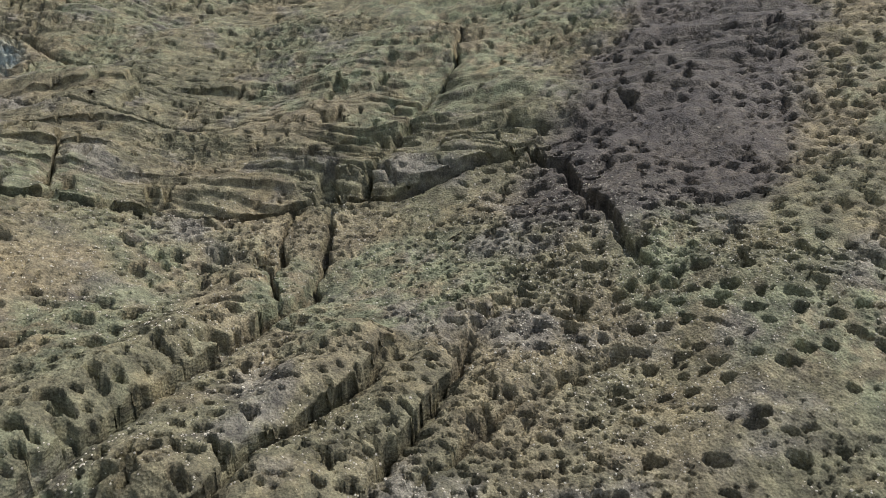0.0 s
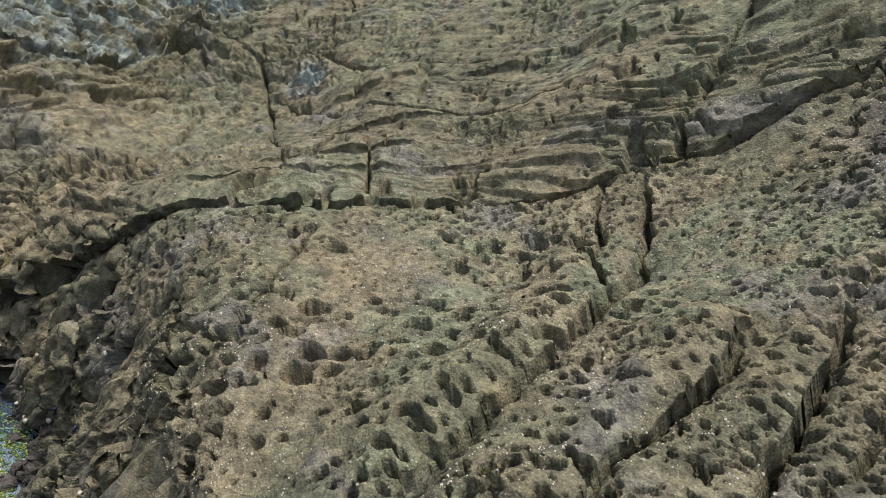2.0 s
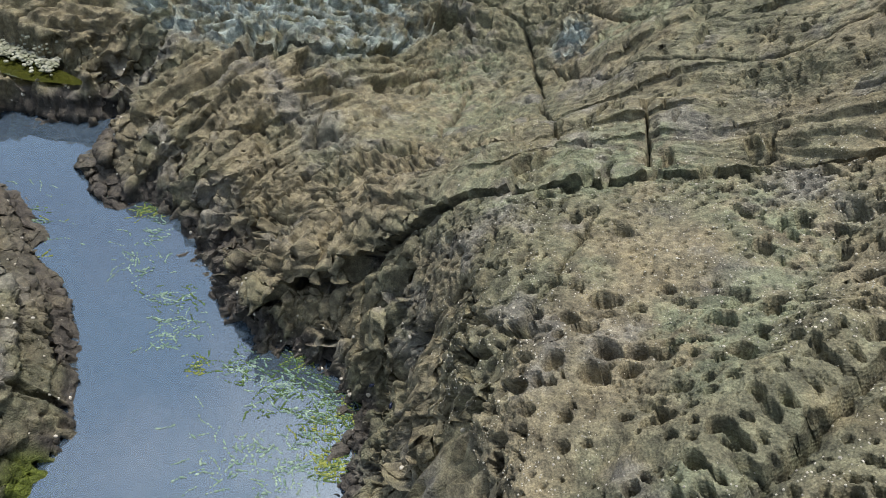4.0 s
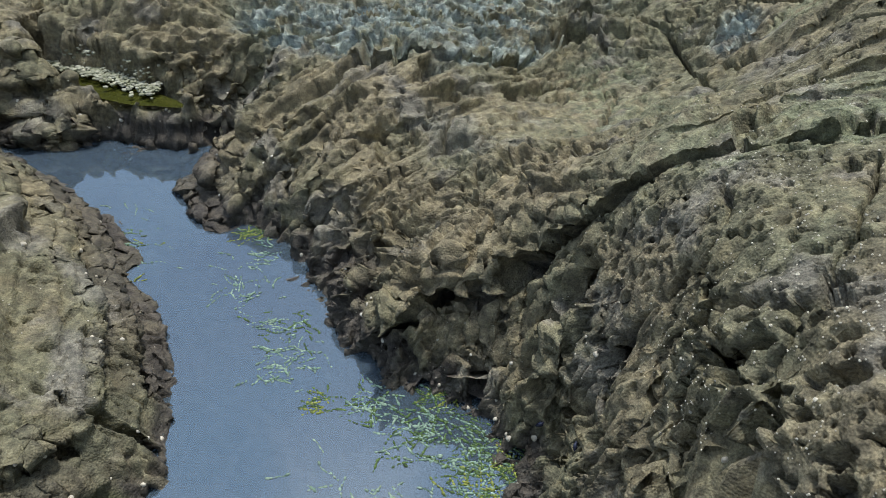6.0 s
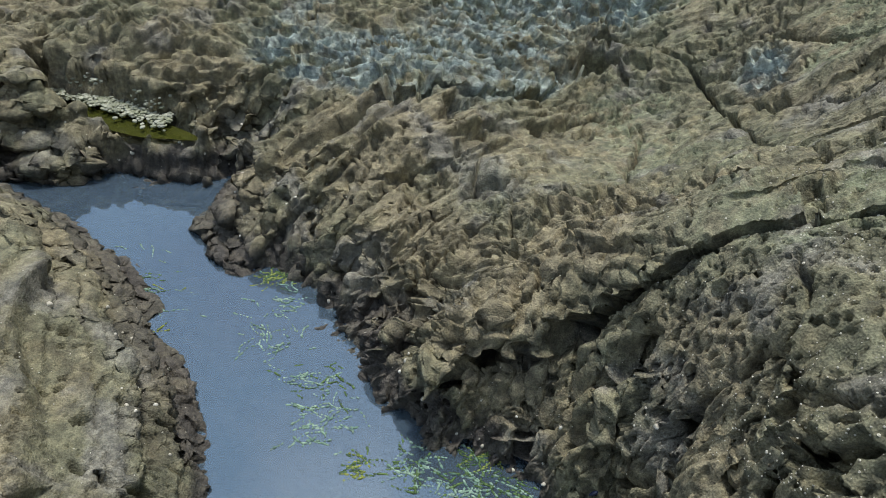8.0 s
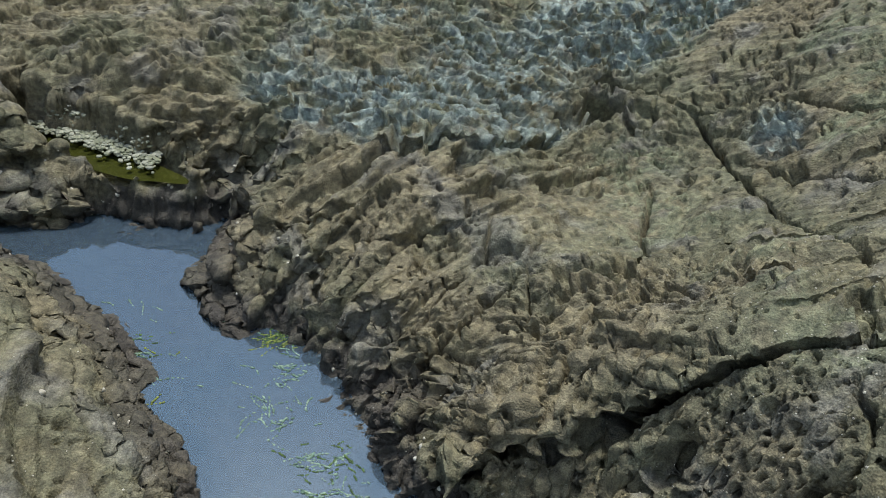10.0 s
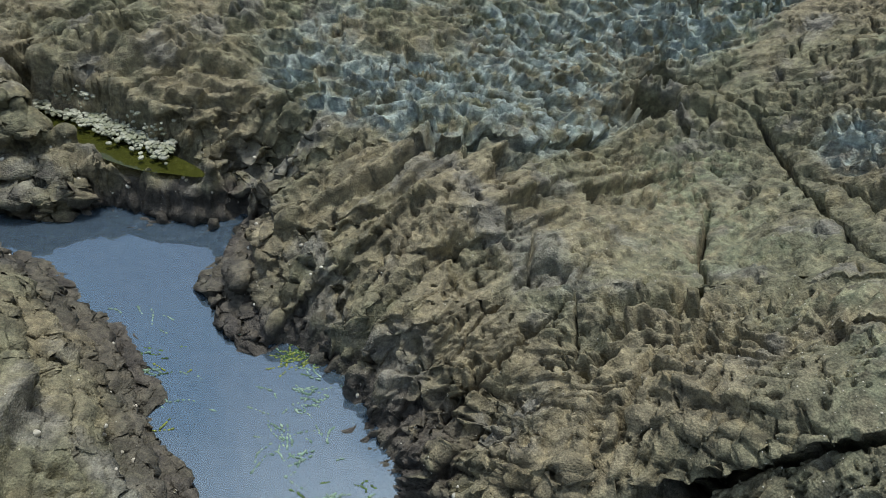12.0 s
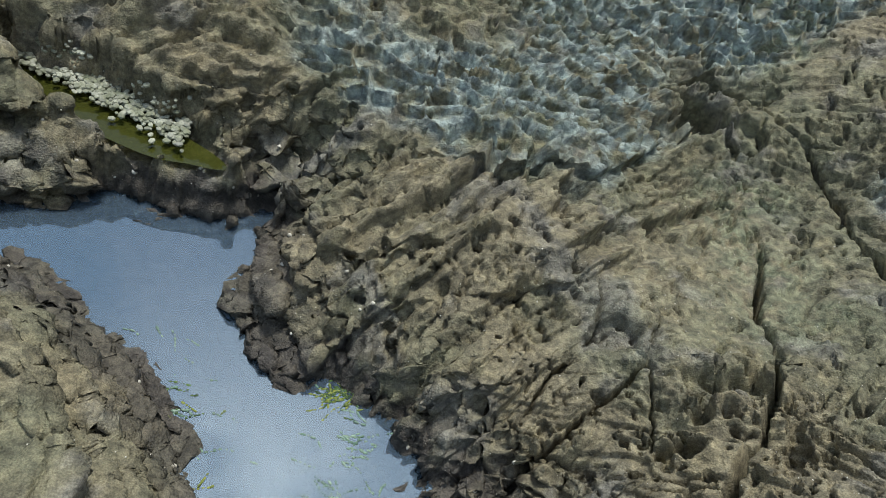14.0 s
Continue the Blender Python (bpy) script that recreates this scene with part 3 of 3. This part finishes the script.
WEED_YELLOW = speckled("yellow_weed", (0.25, 0.28, 0.05), (0.13, 0.17, 0.04), 50, 0.25)
WEED_GREY = speckled("grey_green_weed", (0.26, 0.36, 0.26), (0.12, 0.20, 0.14), 50, 0.2)
WEED_BROWN = speckled("brown_weed", (0.09, 0.085, 0.04), (0.05, 0.055, 0.025), 40, 0.6)
PEBBLE = speckled("pale_pebble", (0.36, 0.36, 0.28), (0.20, 0.21, 0.13), 30, 0.7)
STRAW = speckled("dry_weed_blade", (0.18, 0.13, 0.04), (0.10, 0.07, 0.03), 40, 0.6)

# ---- the rock, cut into its beds and banks ----
BEDS = (("pool_bed", "brown stony bed under the still tide pool water"),
        ("lower_rock_bed", "tan weathered sandstone full of honeycomb holes and barnacles"),
        ("upper_rock_bed", "olive brown layered sandstone overhanging a long dark crevice"),
        ("lichen_rock_shelf", "bluish grey lace-like honeycombed rock top behind the pool"),
        ("left_rock_bank", "brown layered rock bank dark and wet along the pool"),
        ("far_rock_bank", "dark brown rock ledge with white limpets above the pool"))


def rock_piece(r, bed, drop=None):
    name, label = BEDS[bed]
    wide = len(r["gx"])
    row, col = np.meshgrid(np.arange(len(r["gy"]) - 1), np.arange(wide - 1), indexing="ij")
    first = (row * wide + col).ravel()
    first = first[r["kind"][first] == bed]
    if drop is not None:
        first = first[~drop[first]]
    if not len(first):
        return
    f = np.stack([first, first + 1, first + wide + 1, first + wide], 1)
    used = np.unique(f)
    place_of = np.zeros(len(r["p"]), np.int32)
    place_of[used] = np.arange(len(used))
    me = bpy.data.meshes.new(name)
    me.vertices.add(len(used))
    me.vertices.foreach_set("co", r["p"][used].astype(np.float32).ravel())
    me.loops.add(f.size)
    me.loops.foreach_set("vertex_index", place_of[f].ravel())
    me.polygons.add(len(f))
    me.polygons.foreach_set("loop_start", np.arange(0, f.size, 4, dtype=np.int32))
    me.polygons.foreach_set("loop_total", np.full(len(f), 4, np.int32))
    me.polygons.foreach_set("use_smooth", np.ones(len(f), bool))
    me.update(calc_edges=True)
    for key, values in r["fields"].items():
        me.attributes.new(key, "FLOAT", "POINT").data.foreach_set("value", values[used].astype(np.float32))
    me.materials.append(ROCK)
    tagged(new(name, me), label, "rock", kind="structure")


outer = ROCKS[-1]
inside = np.zeros(len(outer["x"]), bool)
for x0, x1, sx, y0, y1, sy in PATCHES:
    inside |= (outer["x"] > x0 + 0.005) & (outer["x"] < x1 - 0.025) & (outer["y"] > y0 + 0.005) & (outer["y"] < y1 - 0.025)
for bed in range(6):
    for r in ROCKS[:-1]:
        rock_piece(r, bed)
    rock_piece(outer, bed, inside)

# the shore goes on to the horizon, below the rock
bm = bmesh.new()
bmesh.ops.create_grid(bm, x_segments=40, y_segments=40, size=400)
for v in bm.verts:
    v.co.z = -0.6
me = bpy.data.meshes.new("ground")
bm.to_mesh(me)
bm.free()
me.materials.append(ROCK)
tagged(new("ground", me), "brown rocky shore reaching to the horizon", "ground", kind="structure")


# ---- water ----
def water_sheet(name, outline, level, mat, label):
    bm = bmesh.new()
    face = bm.faces.new([bm.verts.new((a, b, level)) for a, b in outline])
    bmesh.ops.triangulate(bm, faces=[face])
    me = bpy.data.meshes.new(name)
    bm.to_mesh(me)
    bm.free()
    me.materials.append(mat)
    return tagged(new(name, me), label, "water", kind="structure")


water_sheet("pool_water", ((-2.3, 1.2), (0.3, 1.2), (0.25, 2.95), (-0.1, 3.05), (-0.2, 3.3), (-0.7, 3.75), (-0.8, 4.05), (-2.3, 4.15)), 0.0, POOL_WATER,
            "still blue grey tide pool water reflecting the sky")
water_sheet("upper_pool_water", [(-1.33 + w * (0.32 * cos(a) * 0.91 + 0.080 * sin(a) * 0.40), 4.13 + w * (0.080 * sin(a) * 0.91 - 0.32 * cos(a) * 0.40))
                                  for a, w in ((k * pi / 24, 1 + 0.09 * sin(k * pi / 8 + 1) + 0.07 * sin(k * pi / 4.8)) for k in range(48))], 0.135, GREEN_WATER,
            "shallow green water in a small upper rock pool")


# ---- shells and weed ----
def part(name, bm, mat, parent, label=""):
    me = bpy.data.meshes.new(name)
    bm.to_mesh(me)
    bm.free()
    me.materials.append(mat)
    for poly in me.polygons:
        poly.use_smooth = True
    ob = new(name, me)
    if parent:
        ob.parent = parent
    if label:
        tagged(ob, label)
    return ob


def upright(place, normal, size, spin, squash=(1, 1, 1)):
    quat = normal.to_track_quat("Z", "Y")
    return Matrix.Translation(place) @ quat.to_matrix().to_4x4() @ Matrix.Rotation(spin, 4, "Z") @ Matrix.Diagonal((size * squash[0], size * squash[1], size * squash[2], 1))


def limpet_mesh(rng):
    """A ribbed oval cone with its tip off centre, base at z = -0.15, one unit across."""
    bm = bmesh.new()
    rings, n = [], 18
    for h, r in ((-0.2, 0.52), (0.0, 0.5), (0.16, 0.40), (0.30, 0.26), (0.38, 0.12)):
        ring = []
        for k in range(n):
            a = 2 * pi * k / n
            rib = 1 + (0.05 if k % 2 else -0.04) + rng.uniform(-0.03, 0.03)
            ring.append(bm.verts.new((r * rib * cos(a) + 0.12 * max(h, 0), 0.82 * r * rib * sin(a), h)))
        rings.append(ring)
    for lo, hi in zip(rings, rings[1:]):
        for k in range(n):
            bm.faces.new((lo[k], lo[(k + 1) % n], hi[(k + 1) % n], hi[k]))
    tip = bm.verts.new((0.06, 0, 0.41))
    for k in range(n):
        bm.faces.new((rings[-1][k], rings[-1][(k + 1) % n], tip))
    return bm


rng = random.Random(7)
limpet_kinds = []
for k in range(4):
    me = bpy.data.meshes.new("limpet")
    bm = limpet_mesh(rng)
    bm.to_mesh(me)
    bm.free()
    me.materials.append(SHELL)
    for poly in me.polygons:
        poly.use_smooth = True
    limpet_kinds.append(me)


def limpet(lx, ly, size):
    place, normal = interp_land(lx, ly)
    if place.z < -0.02:
        return
    ob = new("limpet", limpet_kinds[rng.randrange(4)])
    ob.matrix_world = upright(place, normal, size, rng.uniform(0, 6.3), (1, 1, rng.uniform(0.8, 1.2)))
    tagged(ob, "small white conical limpet shell on the rock by the water", "limpet", "limpets round the pool")


for lx, ly in ((-0.25, 3.04), (-0.24, 3.05), (-0.25, 2.94), (-0.16, 3.17), (-0.21, 2.97), (-0.13, 2.89), (0.09, 2.74), (0.10, 2.72), (0.13, 2.70), (0.18, 2.51), (0.04, 2.91),
               (0.30, 2.67), (0.28, 2.42), (0.29, 2.35), (-0.48, 3.36), (-0.48, 3.34), (-0.19, 3.23), (-0.81, 3.76), (-0.82, 3.74), (-0.82, 3.73), (-0.91, 3.06), (-1.04, 3.0),
               (-1.1, 3.27), (-1.3, 3.97), (-1.5, 3.99), (-1.22, 3.98), (-1.05, 4.0), (-1.62, 4.02)):
    limpet(lx, ly, rng.uniform(0.011, 0.018))
shore_spots = []
while len(shore_spots) < 150:
    lx, ly = rng.uniform(-1.6, 0.5), rng.uniform(2.0, 4.1)
    if 0.0 < pool_distance(np.array([lx]), np.array([ly]))[0] < 0.15:
        shore_spots.append((lx, ly))
for lx, ly in shore_spots:
    limpet(lx, ly, rng.uniform(0.006, 0.013))


def mussel(mx, my, size, spin):
    """Two bowed halves that meet along a thin edge, pointed at one end."""
    place, normal = interp_land(mx, my)
    holder = new("mussel")
    holder.matrix_world = upright(place + normal * size * 0.2, normal, size, spin)
    tagged(holder, "blue black mussel shell wedged in the rock", "mussel", "mussels in the cracks")
    for side in (-1, 1):
        bm = bmesh.new()
        bmesh.ops.create_icosphere(bm, subdivisions=3, radius=0.5)
        for v in bm.verts:
            t = v.co.x + 0.5
            w = (t ** 0.6) * (1.02 - t) ** 0.28
            v.co.y *= 0.95 * w + 0.05
            v.co.z *= 0.75 * w + 0.05
            v.co.y += 0.12 * (t - 0.5) ** 2
        bmesh.ops.bisect_plane(bm, geom=bm.verts[:] + bm.edges[:] + bm.faces[:], plane_co=(0, 0, 0.006 * side), plane_no=(0, 0, side), clear_inner=True)
        part("shell_half", bm, MUSSEL, holder)


mussel(0.16, 2.66, 0.034, 1.9)
mussel(0.14, 2.71, 0.022, 0.6)
mussel(0.19, 2.60, 0.020, 2.6)


def stuff_mesh(name, verts, faces, mat, label, category):
    me = bpy.data.meshes.new(name)
    me.from_pydata(verts, [], faces)
    me.materials.append(mat)
    for poly in me.polygons:
        poly.use_smooth = False
    return tagged(new(name, me), label, category, kind="stuff")


# barnacles: tiny cut cones, densest on the steep near side
nprng = np.random.default_rng(5)
spots = []
for r, count in zip(ROCKS, (7500, 4500, 900, 500, 600)):
    gap = (r["gx"][1] - r["gx"][0]) / 2
    weight = (0.15 + 2.2 * r["near_wall"] + 0.8 * smooth(3.3, 2.6, r["y"]) * smooth(0.1, 0.3, r["x"])) * smooth(-0.5, 0.2, fractal(r["p"], 3.3, 3, seed=111))
    weight = weight * (r["p"][:, 2] > 0.03) * (r["y"] < 4.4) / np.maximum(r["up"], 0.3)
    for k in nprng.choice(len(weight), count, p=weight / weight.sum()):
        spots.append((r["x"][k] + gap, r["y"][k] + gap))
verts, faces = [], []
for bx, by in spots:
    place, normal = interp_land(bx, by)
    s = nprng.uniform(0.0008, 0.0021) * (1.6 if nprng.random() < 0.06 else 1.0)
    m = upright(place, normal, s, nprng.uniform(0, 6))
    base = len(verts)
    for h, r in ((-0.3, 1.0), (0.55, 0.62)):
        for j in range(6):
            verts.append(m @ Vector((r * cos(j * pi / 3), r * sin(j * pi / 3), h)))
    verts.append(m @ Vector((0, 0, 0.42)))
    for j in range(6):
        i = (j + 1) % 6
        faces.append((base + j, base + i, base + 6 + i, base + 6 + j))
        faces.append((base + 6 + j, base + 6 + i, base + 12))
stuff_mesh("barnacles", verts, faces, BARNACLE, "tiny off-white barnacles scattered over the rock", "barnacles")

ICO = bmesh.new()
bmesh.ops.create_icosphere(ICO, subdivisions=1, radius=1)
ICO_V, ICO_F = np.array([v.co for v in ICO.verts]), [[v.index for v in f.verts] for f in ICO.faces]
ICO.free()


def add_blob(verts, faces, m):
    base = len(verts)
    verts.extend(m @ Vector(v) for v in ICO_V)
    faces.extend(tuple(base + i for i in f) for f in ICO_F)


def seaweed(sx, sy, spread, beads, heading, mats, lift=0.0):
    """A tuft of beaded strands that trail away from the shore along the surface."""
    holder = new("floating_seaweed")
    holder.location = (sx, sy, lift)
    tagged(holder, "tuft of beaded green seaweed floating on the pool by the rock", "seaweed", "seaweed along the shore")
    sets = {id(m): (m, [], []) for m in mats}
    for s in range(max(3, beads // 4)):
        a = heading + rng.gauss(0, 0.7)
        px, py = rng.gauss(0, spread * 0.35), rng.gauss(0, spread * 0.35)
        mat, verts, faces = sets[id(rng.choice(mats))]
        for b in range(rng.randrange(2, 7)):
            a += rng.gauss(0, 0.22)
            stepping = rng.uniform(0.006, 0.013)
            px, py = px + cos(a) * stepping, py + sin(a) * stepping
            r = rng.uniform(0.0016, 0.0036)
            m = Matrix.Translation((px, py, rng.uniform(-0.001, 0.0015))) @ Matrix.Rotation(a, 4, "Z") @ Matrix.Diagonal((r * rng.uniform(1.1, 2.6), r, r * 0.7, 1))
            add_blob(verts, faces, m)
    for mat, verts, faces in sets.values():
        if not verts:
            continue
        me = bpy.data.meshes.new("strand_tangle")
        me.from_pydata(verts, [], faces)
        me.materials.append(mat)
        for poly in me.polygons:
            poly.use_smooth = True
        ob = new("strand_tangle", me)
        ob.parent = holder
        tagged(ob, "fine strands of small round beads", kind="stuff")


WEST = radians(175)
for sx, sy, spread, beads, mats in (
        (-0.77, 3.56, 0.10, 160, (WEED_GREY, WEED_GREEN)), (-1.02, 3.41, 0.16, 200, (WEED_GREY, WEED_GREEN)), (-0.97, 3.33, 0.12, 140, (WEED_GREY, WEED_YELLOW)),
        (-0.62, 3.47, 0.06, 200, (WEED_YELLOW, WEED_GREEN)), (-0.58, 3.35, 0.10, 120, (WEED_GREY,)), (-0.60, 3.19, 0.12, 120, (WEED_GREY,)), (-0.45, 3.05, 0.12, 160, (WEED_GREY, WEED_GREEN)),
        (-0.42, 2.94, 0.12, 180, (WEED_GREY,)), (-0.33, 2.82, 0.05, 90, (WEED_YELLOW, WEED_GREEN)), (-0.22, 2.83, 0.08, 160, (WEED_GREY, WEED_GREEN)), (-0.05, 2.86, 0.05, 160, (WEED_YELLOW, WEED_GREEN)),
        (-0.10, 2.76, 0.14, 420, (WEED_GREY, WEED_GREEN)), (0.02, 2.70, 0.12, 420, (WEED_GREY, WEED_GREEN)), (0.05, 2.60, 0.10, 360, (WEED_GREY, WEED_GREEN, WEED_YELLOW)),
        (0.07, 2.52, 0.06, 240, (WEED_YELLOW, WEED_GREEN)), (-0.05, 2.50, 0.16, 320, (WEED_GREY,)), (-0.2, 2.55, 0.16, 200, (WEED_GREY,)), (0.09, 2.68, 0.05, 160, (WEED_YELLOW, WEED_GREEN))):
    seaweed(sx, sy, spread, beads, WEST, mats)

# brown weed lying on the pool's bed
verts, faces = [], []
for k in range(700):
    wx, wy = rng.uniform(-1.6, 0.1), rng.uniform(2.0, 3.95)
    if pool_distance(np.array([wx]), np.array([wy]))[0] > -0.06:
        continue
    place, normal = interp_land(wx, wy)
    a = rng.uniform(0, 6.3)
    for b in range(rng.randrange(3, 8)):
        a += rng.gauss(0, 0.4)
        place = place + Vector((cos(a), sin(a), rng.uniform(-0.2, 0.5))) * 0.010
        add_blob(verts, faces, Matrix.Translation(place) @ Matrix.Rotation(a, 4, "Z") @ Matrix.Diagonal((0.008, 0.004, 0.003, 1)))
stuff_mesh("pool_weed", verts, faces, WEED_BROWN, "brown and green weed on the bed of the pool", "seaweed")

# pale pebbles and shells heaped along the upper pool
verts, faces = [], []
for k in range(900):
    t = rng.uniform(-1, 1)
    gx0, gy0 = -1.35 + 0.24 * t, 4.195 - 0.105 * t + rng.gauss(0, 0.028)
    place, normal = interp_land(gx0, gy0)
    if place.z > 0.22:
        continue
    s = rng.uniform(0.005, 0.013)
    add_blob(verts, faces, Matrix.Translation((gx0, gy0, max(place.z, 0.15) + rng.uniform(0, 0.012))) @ Matrix.Rotation(rng.uniform(0, 6), 4, "Z") @ Matrix.Diagonal((s, s * 0.75, s * 0.5, 1)))
stuff_mesh("pebbles", verts, faces, PEBBLE, "pale pebbles and broken shells beside the small upper pool", "pebbles")
